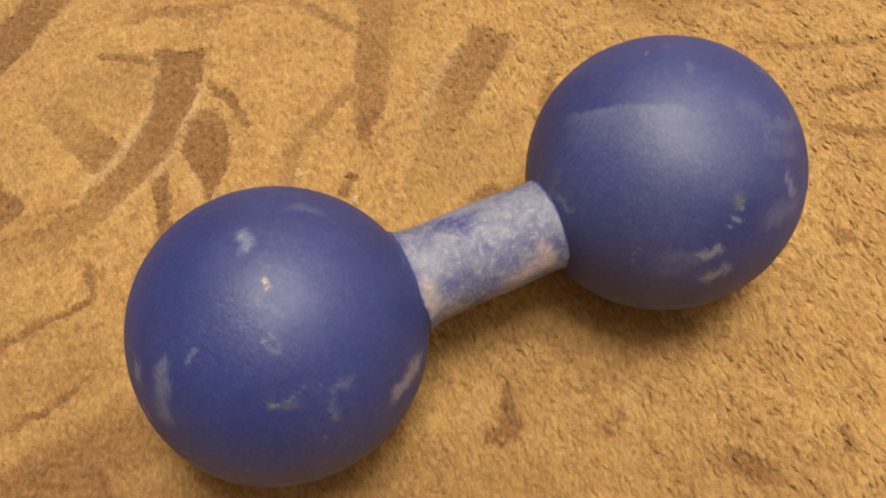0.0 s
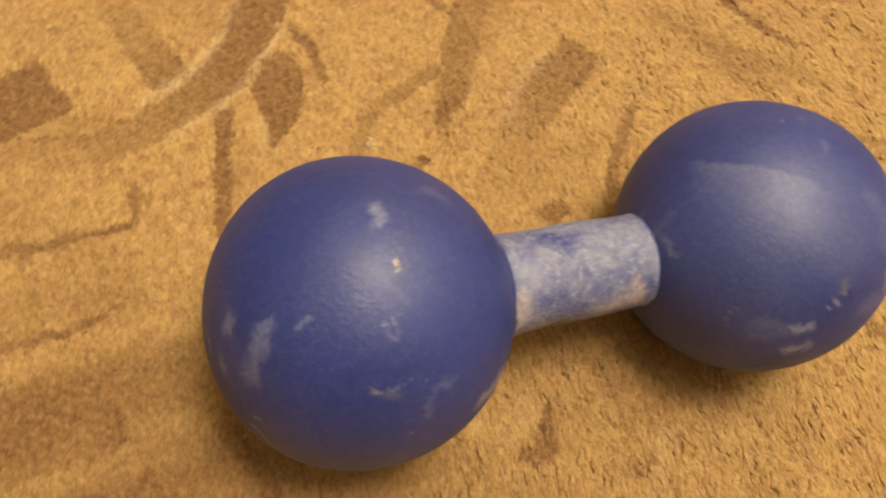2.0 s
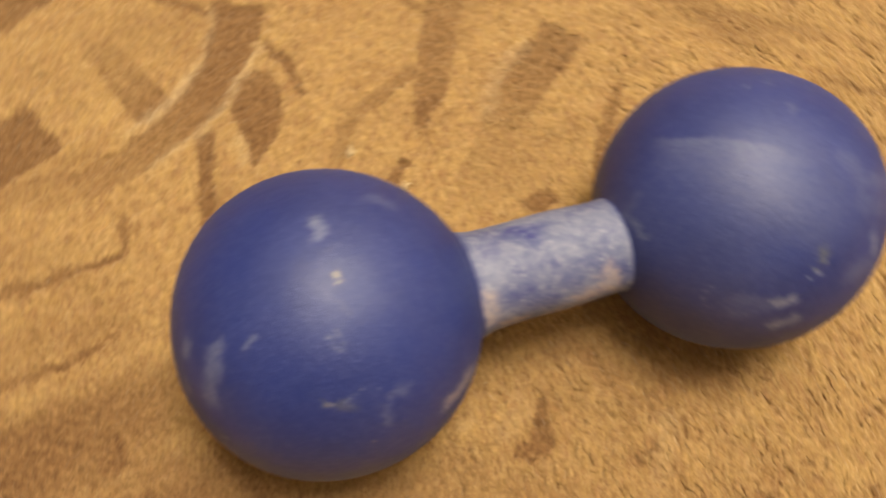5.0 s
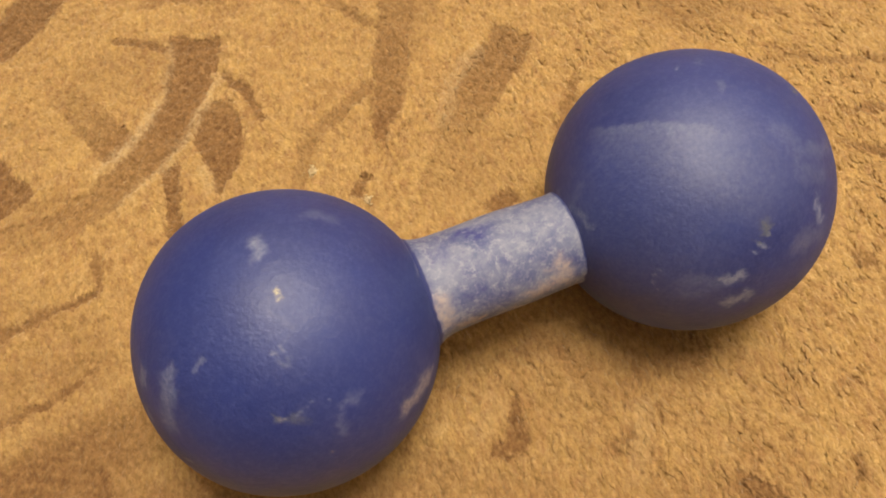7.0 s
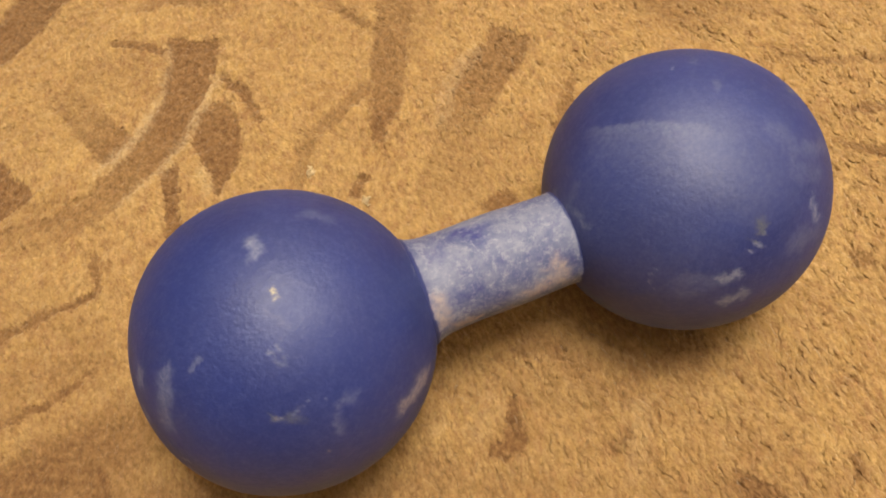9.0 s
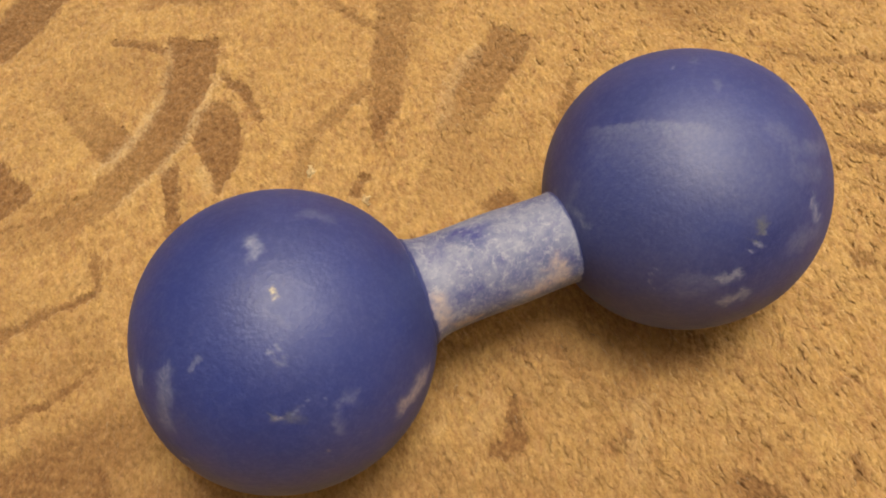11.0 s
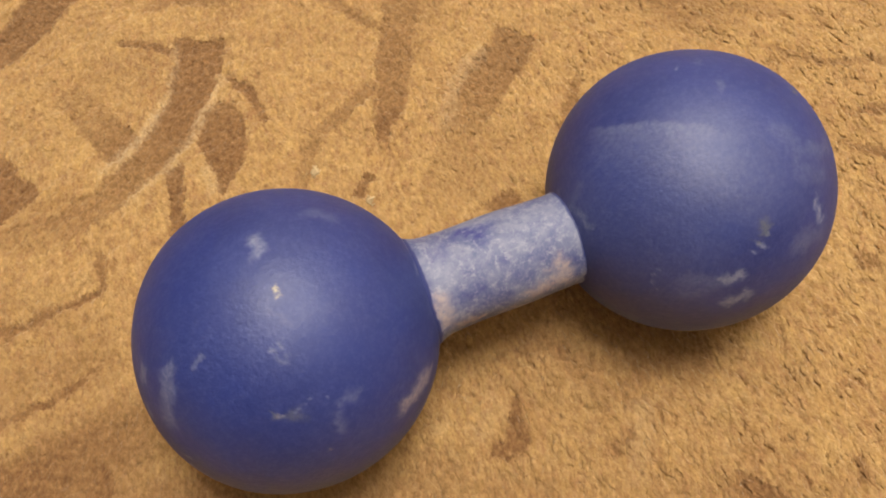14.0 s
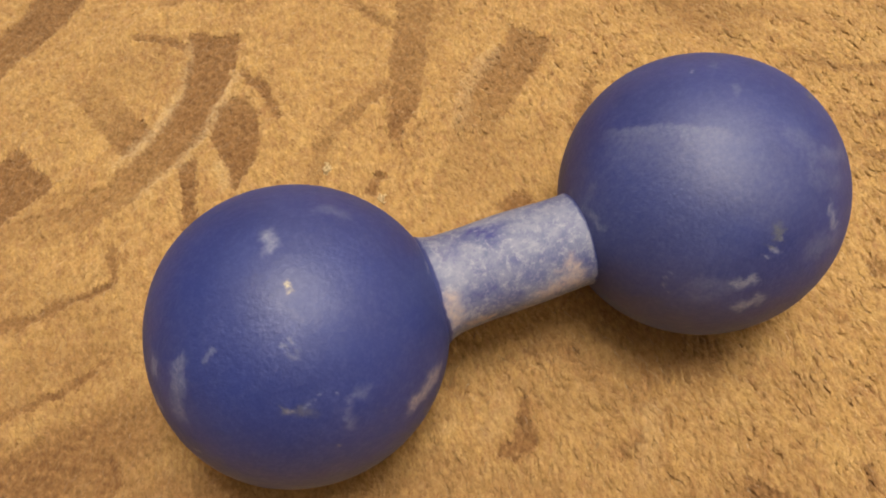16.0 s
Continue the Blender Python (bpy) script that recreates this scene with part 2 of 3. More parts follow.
def stroke(layer, points, soft):
    """Dyed shape along a curve of points (x, y, half width, depth of colour), cut square at its ends."""
    p = np.array(points)
    pads = np.vstack([2 * p[0] - p[1], p, 2 * p[-1] - p[-2]])
    curve = []
    for i in range(1, len(pads) - 2):
        for t in np.arange(6) / 6:
            a, b, c, d = pads[i - 1:i + 3]
            curve.append(0.5 * (2 * b + (c - a) * t + (2 * a - 5 * b + 4 * c - d) * t ** 2 + (3 * b - a - 3 * c + d) * t ** 3))
    curve = np.array([*curve, p[-1]])
    curve[:, 2] = np.maximum(curve[:, 2], 0.0008) + 0.0007 * (curve[:, 2] < 0.005)
    pad = curve[:, 2].max() + 0.01
    i0, i1 = np.searchsorted(xs, (curve[:, 0].min() - pad, curve[:, 0].max() + pad))
    j0, j1 = np.searchsorted(ys, (curve[:, 1].min() - pad, curve[:, 1].max() + pad))
    if i1 - i0 < 2 or j1 - j0 < 2:
        return
    x, y = (GX + WOBBLE_X)[j0:j1, i0:i1], (GY + WOBBLE_Y)[j0:j1, i0:i1]
    best = np.full(x.shape, 9.0)
    value = np.zeros_like(x)
    last = len(curve) - 2
    for k in range(last + 1):
        a, b = curve[k], curve[k + 1]
        dx, dy = b[0] - a[0], b[1] - a[1]
        length = math.hypot(dx, dy) + 1e-9
        along = ((x - a[0]) * dx + (y - a[1]) * dy) / length ** 2
        t = np.clip(along, 0, 1)
        away = np.hypot(x - a[0] - t * dx, y - a[1] - t * dy)
        side = np.abs((x - a[0]) * dy - (y - a[1]) * dx) / length
        width = a[2] + (b[2] - a[2]) * t
        inside = width - away
        if k == 0:
            inside, head = np.where(along < 0, np.minimum(width - side, 0.002 + along * length), inside), along * length
        if k == last:
            inside, tail = np.where(along > 1, np.minimum(width - side, 0.002 + (1 - along) * length), inside), (1 - along) * length
        closer = -inside < best
        best = np.where(closer, -inside, best)
        value = np.where(closer, a[3] + (b[3] - a[3]) * t, value)
    for cap, end in ((head, curve[0]), (tail, curve[-1])):
        close = np.hypot(x - end[0], y - end[1]) < 2.5 * end[2] + 0.003
        best = np.where(close, np.maximum(best, -cap), best)
    layer[j0:j1, i0:i1] = np.maximum(layer[j0:j1, i0:i1], value * smooth(-soft, soft, -best))


def darken(*points):
    stroke(DARK, points, 0.0018)


def broad(*points):
    stroke(DARK, points, 0.012)


def lighten(*points):
    stroke(PALE, points, 0.003)


darken((-0.275, 0.437, 0.0168, 0.60), (-0.301, 0.386, 0.0163, 0.80), (-0.317, 0.351, 0.0139, 0.80), (-0.337, 0.316, 0.0126, 0.60))  # broad band in the corner
darken((-0.189, 0.359, 0.0176, 0.85), (-0.188, 0.332, 0.0157, 0.90), (-0.190, 0.305, 0.0144, 0.85), (-0.197, 0.278, 0.0143, 0.75), (-0.212, 0.251, 0.0123, 0.60), (-0.229, 0.230, 0.0105, 0.50), (-0.248, 0.213, 0.0095, 0.35), (-0.272, 0.192, 0.0079, 0.15))  # long curved band
darken((-0.168, 0.307, 0.0056, 0.60), (-0.162, 0.283, 0.0163, 0.85), (-0.156, 0.265, 0.0114, 0.85), (-0.156, 0.238, 0.0018, 0.70))  # diamond
darken((-0.213, 0.340, 0.0155, 0.12), (-0.234, 0.328, 0.0179, 0.20), (-0.258, 0.317, 0.0169, 0.20))  # faint area
darken((-0.270, 0.311, 0.0109, 0.25), (-0.245, 0.290, 0.0126, 0.42), (-0.220, 0.266, 0.0122, 0.75))  # faded block
darken((-0.281, 0.249, 0.0206, 0.85), (-0.308, 0.215, 0.0181, 0.85), (-0.342, 0.183, 0.0163, 0.80))  # blunt wide block
darken((-0.049, 0.436, 0.0125, 0.45), (-0.056, 0.399, 0.0124, 0.55), (-0.057, 0.363, 0.0127, 0.58), (-0.058, 0.330, 0.0117, 0.62), (-0.058, 0.307, 0.0098, 0.72), (-0.060, 0.295, 0.0072, 0.90), (-0.060, 0.280, 0.0012, 0.70))  # middle blade
darken((-0.030, 0.430, 0.0124, 0.30), (-0.039, 0.393, 0.0118, 0.30), (-0.046, 0.339, 0.0076, 0.20))  # blade's faint side
darken((0.024, 0.370, 0.0135, 0.62), (0.011, 0.344, 0.0165, 0.66), (-0.002, 0.318, 0.0150, 0.55), (-0.012, 0.290, 0.0125, 0.38), (-0.020, 0.261, 0.0105, 0.26), (-0.026, 0.232, 0.0090, 0.15))  # right blade
darken((-0.290, 0.196, 0.0069, 0.30), (-0.267, 0.211, 0.0077, 0.35), (-0.242, 0.220, 0.0031, 0.55))  # pale block edge
darken((-0.168, 0.328, 0.0025, 0.70), (-0.150, 0.314, 0.0032, 0.95), (-0.134, 0.291, 0.0024, 0.70))  # arc
darken((-0.245, 0.352, 0.0026, 0.60), (-0.224, 0.351, 0.0030, 0.85), (-0.206, 0.345, 0.0034, 0.95))  # arc
darken((-0.189, 0.258, 0.0050, 0.95), (-0.181, 0.236, 0.0044, 0.95), (-0.176, 0.210, 0.0040, 0.90), (-0.166, 0.178, 0.0036, 0.90))  # stem
darken((-0.235, 0.379, 0.0023, 0.40), (-0.217, 0.390, 0.0056, 0.55), (-0.181, 0.393, 0.0051, 0.50), (-0.147, 0.398, 0.0023, 0.40), (-0.111, 0.395, 0.0032, 0.50), (-0.071, 0.371, 0.0036, 0.60))  # top arc
darken((-0.070, 0.322, 0.0033, 0.60), (-0.090, 0.297, 0.0043, 0.50), (-0.104, 0.277, 0.0046, 0.45), (-0.107, 0.244, 0.0037, 0.40))  # diagonal
darken((-0.066, 0.257, 0.0030, 0.80), (-0.074, 0.240, 0.0040, 0.90))  # short stroke
darken((0.023, 0.246, 0.0051, 0.85), (0.010, 0.233, 0.0071, 0.75))  # short stroke
darken((0.024, 0.123, 0.0012, 0.80), (0.024, 0.111, 0.0034, 1.00), (0.025, 0.102, 0.0062, 1.00), (0.023, 0.092, 0.0055, 0.90))  # hook
darken((0.013, 0.095, 0.0040, 1.10), (0.017, 0.093, 0.0050, 1.30), (0.021, 0.094, 0.0040, 1.10))  # hook's spot
darken((0.035, 0.070, 0.0025, 0.40), (0.048, 0.079, 0.0014, 0.35))  # dash
darken((0.087, 0.107, 0.0016, 0.70), (0.073, 0.097, 0.0020, 0.60))  # dash
darken((0.194, 0.357, 0.0021, 0.35), (0.226, 0.352, 0.0029, 0.50), (0.277, 0.354, 0.0033, 0.50))  # line
darken((0.228, 0.311, 0.0020, 0.50), (0.244, 0.314, 0.0036, 0.70), (0.273, 0.319, 0.0036, 0.60))  # line
darken((0.222, 0.289, 0.0019, 0.45), (0.239, 0.284, 0.0034, 0.65), (0.266, 0.282, 0.0030, 0.60))  # line
darken((0.125, 0.404, 0.0062, 0.50), (0.164, 0.397, 0.0061, 0.40), (0.205, 0.393, 0.0052, 0.20))  # corner stroke
darken((0.198, 0.099, 0.0026, 0.60), (0.200, 0.084, 0.0034, 0.65))  # short stroke
darken((0.132, 0.088, 0.0029, 0.40), (0.144, 0.077, 0.0126, 0.35), (0.153, 0.061, 0.0109, 0.30))  # patch
darken((0.223, 0.214, 0.0050, 0.60), (0.223, 0.203, 0.0085, 0.70))  # patch
darken((-0.225, 0.199, 0.0024, 0.40), (-0.219, 0.192, 0.0030, 0.70), (-0.212, 0.173, 0.0017, 0.70))  # line
darken((-0.212, 0.173, 0.0017, 0.85), (-0.237, 0.160, 0.0028, 0.75), (-0.263, 0.145, 0.0032, 0.70), (-0.299, 0.125, 0.0026, 0.60))  # line
darken((-0.270, 0.142, 0.0053, 0.20), (-0.262, 0.145, 0.0091, 0.30), (-0.254, 0.147, 0.0054, 0.20))  # blotch
darken((-0.203, 0.132, 0.0016, 0.70), (-0.221, 0.113, 0.0024, 0.85), (-0.245, 0.097, 0.0025, 0.75), (-0.272, 0.080, 0.0024, 0.70))  # line
darken((-0.197, 0.060, 0.0061, 0.60), (-0.189, 0.066, 0.0085, 0.95), (-0.180, 0.070, 0.0050, 0.60))  # blotch
darken((-0.183, 0.062, 0.0055, 0.70), (-0.208, 0.048, 0.0052, 0.60), (-0.231, 0.033, 0.0041, 0.45))  # faint band
darken((-0.168, 0.054, 0.0017, 0.85), (-0.170, 0.040, 0.0027, 0.95), (-0.174, 0.026, 0.0031, 0.95), (-0.182, 0.008, 0.0027, 0.90))  # stroke
darken((-0.140, 0.081, 0.0047, 0.50), (-0.117, 0.061, 0.0065, 0.70), (-0.100, 0.042, 0.0066, 0.75))  # faint stroke
darken((0.114, 0.456, 0.0030, 0.75), (0.149, 0.432, 0.0040, 0.90), (0.183, 0.421, 0.0030, 0.60))  # line
darken((0.062, 0.336, 0.0030, 0.50), (0.052, 0.294, 0.0036, 0.70), (0.050, 0.259, 0.0038, 0.70))  # arc by the ball
broad((0.075, 0.417, 0.0057, 0.40), (0.108, 0.401, 0.0095, 0.50), (0.136, 0.387, 0.0123, 0.45), (0.173, 0.392, 0.0097, 0.30))  # faint band
broad((-0.228, 0.066, 0.0203, 0.45), (-0.121, 0.055, 0.0168, 0.50), (-0.006, 0.070, 0.0170, 0.34), (0.095, 0.072, 0.0170, 0.24), (0.195, 0.070, 0.0197, 0.28))  # light falling off along the near edge, put into the dye
broad((-0.158, 0.101, 0.0161, 0.50), (-0.189, 0.088, 0.0206, 0.66), (-0.219, 0.067, 0.0219, 0.80), (-0.258, 0.041, 0.0227, 0.82))  # brown field, its dye deepened for the weaker light there
broad((-0.126, 0.064, 0.0142, 0.60), (-0.162, 0.040, 0.0170, 0.76), (-0.199, 0.019, 0.0183, 0.80), (-0.236, 0.004, 0.0173, 0.82))  # brown field, its dye deepened for the weaker light there
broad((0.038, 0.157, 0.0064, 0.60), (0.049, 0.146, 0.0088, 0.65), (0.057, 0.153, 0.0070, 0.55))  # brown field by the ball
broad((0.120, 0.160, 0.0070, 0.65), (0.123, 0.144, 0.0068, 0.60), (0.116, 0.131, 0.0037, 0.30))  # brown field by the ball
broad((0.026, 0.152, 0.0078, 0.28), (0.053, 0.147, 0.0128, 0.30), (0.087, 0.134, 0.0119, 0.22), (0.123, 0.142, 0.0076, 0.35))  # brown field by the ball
broad((-0.018, 0.131, 0.0069, 0.25), (-0.006, 0.119, 0.0080, 0.25), (0.004, 0.131, 0.0044, 0.15))  # brown field
broad((-0.008, 0.134, 0.0154, 0.20), (0.038, 0.126, 0.0181, 0.28), (0.089, 0.136, 0.0183, 0.28), (0.145, 0.144, 0.0170, 0.20), (0.178, 0.126, 0.0180, 0.15))  # dimmer near side, shade painted as darker dye
broad((-0.001, 0.092, 0.0173, 0.15), (0.052, 0.102, 0.0203, 0.20), (0.111, 0.107, 0.0175, 0.15), (0.173, 0.097, 0.0172, 0.20))  # dimmer near side, shade painted as darker dye
broad((0.024, 0.116, 0.0030, 0.60), (0.024, 0.101, 0.0059, 0.70), (0.018, 0.093, 0.0041, 0.90))  # hook
broad((-0.285, 0.163, 0.0136, 0.20), (-0.258, 0.165, 0.0139, 0.20), (-0.208, 0.137, 0.0137, 0.30), (-0.241, 0.118, 0.0157, 0.32), (-0.277, 0.102, 0.0149, 0.32))  # faint darker field
broad((-0.126, 0.048, 0.0101, 0.30), (-0.084, 0.055, 0.0118, 0.45), (-0.042, 0.067, 0.0124, 0.45), (0.003, 0.082, 0.0145, 0.30))  # shade in front of the near ball, painted as darker dye
broad((0.141, 0.073, 0.0074, 0.30), (0.165, 0.062, 0.0125, 0.30), (0.192, 0.056, 0.0138, 0.25))  # brown corner
broad((-0.239, 0.208, 0.0142, 0.15), (-0.261, 0.216, 0.0162, 0.22), (-0.287, 0.210, 0.0144, 0.22))  # field
lighten((-0.205, 0.352, 0.0018, 0.50), (-0.203, 0.321, 0.0017, 0.60), (-0.207, 0.295, 0.0020, 0.80), (-0.216, 0.274, 0.0028, 0.90), (-0.233, 0.250, 0.0027, 0.60))  # edge
lighten((-0.170, 0.328, 0.0017, 0.60), (-0.174, 0.304, 0.0017, 0.80), (-0.181, 0.282, 0.0020, 0.80), (-0.192, 0.257, 0.0023, 0.70), (-0.215, 0.228, 0.0026, 0.40))  # edge
lighten((-0.170, 0.260, 0.0023, 0.50), (-0.163, 0.245, 0.0033, 0.50), (-0.159, 0.237, 0.0022, 0.40))  # edge
lighten((-0.000, 0.357, 0.0042, 0.40), (-0.016, 0.329, 0.0049, 0.50), (-0.023, 0.290, 0.0039, 0.30))  # edge
lighten((0.009, 0.125, 0.0030, 0.20), (0.007, 0.104, 0.0041, 0.25), (0.001, 0.109, 0.0036, 0.15))  # streak
lighten((0.087, 0.124, 0.0036, 0.20), (0.091, 0.114, 0.0048, 0.25), (0.084, 0.078, 0.0034, 0.15))  # streak

broad((0.033, 0.156, 0.0080, 0.60), (0.050, 0.146, 0.0100, 0.70), (0.064, 0.132, 0.0090, 0.50), (0.072, 0.112, 0.0070, 0.35))  # reddish brown field by the handle
broad((0.105, 0.154, 0.0070, 0.50), (0.124, 0.142, 0.0070, 0.65))  # brown field below the ball
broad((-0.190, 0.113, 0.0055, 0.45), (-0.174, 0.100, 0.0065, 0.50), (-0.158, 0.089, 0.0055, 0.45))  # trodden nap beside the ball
darken((0.132, 0.086, 0.0045, 0.65), (0.147, 0.078, 0.0080, 0.80), (0.163, 0.072, 0.0060, 0.65))  # brown corner

broad((0.020, 0.300, 0.0120, 0.16), (0.004, 0.265, 0.0150, 0.24), (-0.010, 0.238, 0.0130, 0.22))  # brushed nap behind the handle

# the same kind of figure goes on over the rest of the room
for k in range(170):
    x, y, turn = rng.uniform(X0, X1), rng.uniform(Y0, Y1), rng.uniform(0, 6.28)
    bend, length, wide = rng.uniform(-0.6, 0.6), rng.uniform(0.05, 0.2), rng.choice([0.004, 0.008, 0.014, 0.018])
    chain = []
    for s in range(4):
        chain.append((x, y, wide * (1 - 0.22 * s), rng.uniform(0.4, 0.9)))
        x, y, turn = x + math.cos(turn) * length / 3, y + math.sin(turn) * length / 3, turn + bend
    if all(not (FX0 - 0.02 < c[0] < FX1 + 0.02 and FY0 - 0.02 < c[1] < FY1 + 0.02) for c in chain):
        darken(*chain)

# pile: tufts, tracks brushed into it, and short crevices where it parts
near = smooth(FX0, FX0 + 0.02, GX) * smooth(FX1, FX1 - 0.02, GX) * smooth(FY0, FY0 + 0.02, GY) * smooth(FY1, FY1 - 0.02, GY)
lean = GX * 0.94 + GY * 0.34
down = GY * 0.94 - GX * 0.34
Z = (ripple(0.05, 1) - 0.5) * 0.003 + (ripple(0.014, 2) - 0.5) * 0.0016


def tufts(size, stretch, seed, box):
    """Distances to the nearest and the second nearest tuft, in tufts, over a block of the sheet."""
    u = (lean[box] + (ripple(0.004, seed + 1)[box] - 0.5) * 0.002) / size
    v = (down[box] + (ripple(0.004, seed + 2)[box] - 0.5) * 0.002) / (size * stretch)
    r = np.random.default_rng(seed)
    jx, jy = r.random((256, 256)), r.random((256, 256))
    iu, iv = np.floor(u).astype(int), np.floor(v).astype(int)
    first, second = np.full(u.shape, 9.0), np.full(u.shape, 9.0)
    for a in (-1, 0, 1):
        for b in (-1, 0, 1):
            cu, cv = iu + a, iv + b
            d = np.hypot(cu + jx[cv & 255, cu & 255] - u, cv + jy[cv & 255, cu & 255] - v)
            second = np.minimum(second, np.maximum(first, d))
            first = np.minimum(first, d)
    return first, second


block = np.s_[np.searchsorted(ys, FY0):np.searchsorted(ys, FY1), np.searchsorted(xs, FX0):np.searchsorted(xs, FX1)]
parting = smooth(0.40, 0.85, ripple(0.016, 5)) * smooth(-0.16, 0.06, GX)
first, second = tufts(0.0034, 2.2, 31, block)
relief = -0.0007 * first ** 2 - 0.0006 * parting[block] * smooth(0.12, 0.0, second - first)
grain = (ripple(0.0055, 8) - 0.5) * 0.0014 + (ripple(0.0026, 6) - 0.5) * 0.0013 + (ripple(0.0014, 4) - 0.5) * 0.0008
grain *= 0.9 - 0.1 * smooth(-0.1, 0.1, GX)
Z[block] += near[block] * (relief + 0.0009 + grain[block])
Z -= 0.0010 * DARK
CUT, LIP = np.zeros_like(GX), np.zeros_like(GX)


def crevice(x, y, turn, length, width, depth):
    i0, i1 = np.searchsorted(xs, (x - length, x + length))
    j0, j1 = np.searchsorted(ys, (y - length, y + length))
    px, py = GX[j0:j1, i0:i1] - x, GY[j0:j1, i0:i1] - y
    c, s = math.cos(turn), math.sin(turn)
    u, v = px * c + py * s, -px * s + py * c
    v = v + 0.0006 * np.sin(u * 700 + x * 5000) + 0.0003 * np.sin(u * 2100 + y * 7000)
    taper = np.clip(1 - (2 * u / length) ** 2, 0, 1)
    cut = depth * np.sqrt(taper) * np.clip(1.25 - np.abs(v) / (width * (0.4 + 0.6 * taper)), 0, 1)
    CUT[j0:j1, i0:i1] = np.maximum(CUT[j0:j1, i0:i1], cut)
    lip = 0.60 * depth * taper * np.exp(-((np.abs(v) / width - 2.1) / 0.7) ** 2)
    LIP[j0:j1, i0:i1] = np.maximum(LIP[j0:j1, i0:i1], lip)


for k in range(17000):
    x, y = rng.uniform(FX0 + 0.02, FX1 - 0.02), rng.uniform(FY0 + 0.02, FY1 - 0.02)
    beside = 0.7 * math.exp(-((x + 0.174) ** 2 + (y - 0.10) ** 2) / 0.0008)
    south = float(smooth(0.20, 0.14, np.array(y))) * float(smooth(-0.10, 0.0, np.array(x)))
    thick = 0.06 + beside + 0.55 * south + 0.75 * float(smooth(-0.20, 0.18, np.array(x))) + 0.5 * (float(ripple(0.05, 21, np.array(x), np.array(y))) - 0.5)
    if rng.random() < thick:
        size = rng.random() ** 2
        crevice(x, y, math.radians(-64) + rng.normal(0, 0.3), 0.0045 + 0.0080 * size, 0.0007 + 0.0006 * size, (0.0003 + 0.0013 * size) * min(1.0, 0.25 + thick))
Z += (LIP * (CUT == 0) - CUT) * near

# the pile gives way under the two balls
BALL, HALF, LIFT, YAW = 0.0700, 0.10402, 0.0642, math.radians(24.218)
MID = Vector((0.00879, 0.17071, 0.0))
for sign in (-1, 1):
    bx, by = MID.x + sign * HALF * math.cos(YAW), MID.y + sign * HALF * math.sin(YAW)
    under = BALL ** 2 - (GX - bx) ** 2 - (GY - by) ** 2
    Z = np.where(under > 0, np.minimum(Z, LIFT - np.sqrt(np.maximum(under, 0)) - 0.0004), Z)
me = grid_mesh("carpet", np.stack([GX, GY, Z], axis=-1), len(ys), len(xs), CARPET)
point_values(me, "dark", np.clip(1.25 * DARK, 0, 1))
point_values(me, "pale", np.clip(0.9 * PALE, 0, 1))
floor_carpet = tagged(new("floor_carpet", me), "golden tan short pile carpet with carved brown strokes", "carpet", kind="structure")


def pile_mesh(step):
    """Leaning yarn tips, three-sided, one mesh."""
    r = np.random.default_rng(19)
    x, y = np.meshgrid(np.arange(FX0 + 0.01, FX1 - 0.01, step), np.arange(FY0 + 0.01, FY1 - 0.01, step))
    x, y = (x + r.uniform(-0.5, 0.5, x.shape) * step).ravel(), (y + r.uniform(-0.5, 0.5, y.shape) * step).ravel()
    i, j = np.clip(np.searchsorted(xs, x), 0, len(xs) - 1), np.clip(np.searchsorted(ys, y), 0, len(ys) - 1)
    free = CUT[j, i] < 0.0006
    for sign in (-1, 1):
        bx, by = MID.x + sign * HALF * math.cos(YAW), MID.y + sign * HALF * math.sin(YAW)
        free &= np.hypot(x - bx, y - by) > 0.0335
    x, y, i, j = x[free], y[free], i[free], j[free]
    count = len(x)
    turn = math.radians(-66) + (ripple(0.03, 51, x, y) - 0.5) * 0.9 + r.normal(0, 0.3, count)
    wide, long, high = r.uniform(0.0009, 0.0015, count), r.uniform(0.0022, 0.0044, count), r.uniform(0.0002, 0.0007, count)
    c, s_ = np.cos(turn), np.sin(turn)
    z = Z[j, i] + 0.0002
    corner = lambda f, g, h: np.stack([x + f * c - g * s_, y + f * s_ + g * c, z + h], axis=-1)
    middle = 0.25 * long
    co = np.stack([corner(-wide, 0 * wide, -0.0005), corner(middle, -wide, -0.0004), corner(middle, wide, -0.0004), corner(middle, 0 * wide, high), corner(long, 0 * wide, -0.0003)], axis=1)
    n = np.arange(count)[:, None] * 5
    tris = np.concatenate([n + np.array([f]) for f in ((0, 1, 3), (0, 3, 2), (1, 4, 3), (3, 4, 2))], axis=0)
    me = bpy.data.meshes.new("carpet_pile")
    me.vertices.add(count * 5)
    me.vertices.foreach_set("co", co.astype(np.float32).ravel())
    me.loops.add(tris.size)
    me.loops.foreach_set("vertex_index", tris.astype(np.int32).ravel())
    me.polygons.add(len(tris))
    me.polygons.foreach_set("loop_start", np.arange(0, tris.size, 3, dtype=np.int32))
    me.update(calc_edges=True)
    me.materials.append(YARN)
    me.shade_smooth()
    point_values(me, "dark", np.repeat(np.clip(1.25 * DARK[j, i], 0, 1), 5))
    point_values(me, "pale", np.repeat(np.clip(0.9 * PALE[j, i], 0, 1), 5))
    return me


tagged(new("carpet_pile", pile_mesh(0.0017)), "short golden tan and brown yarn tips of the carpet", "carpet pile", kind="stuff")

# ---- dumbbell ----
dumbbell = new("dumbbell")
dumbbell.matrix_world = Matrix.Translation(MID) @ Matrix.Rotation(YAW, 4, "Z")
tagged(dumbbell, "old blue painted iron dumbbell with scuffed round heads lying on carpet", "dumbbell")
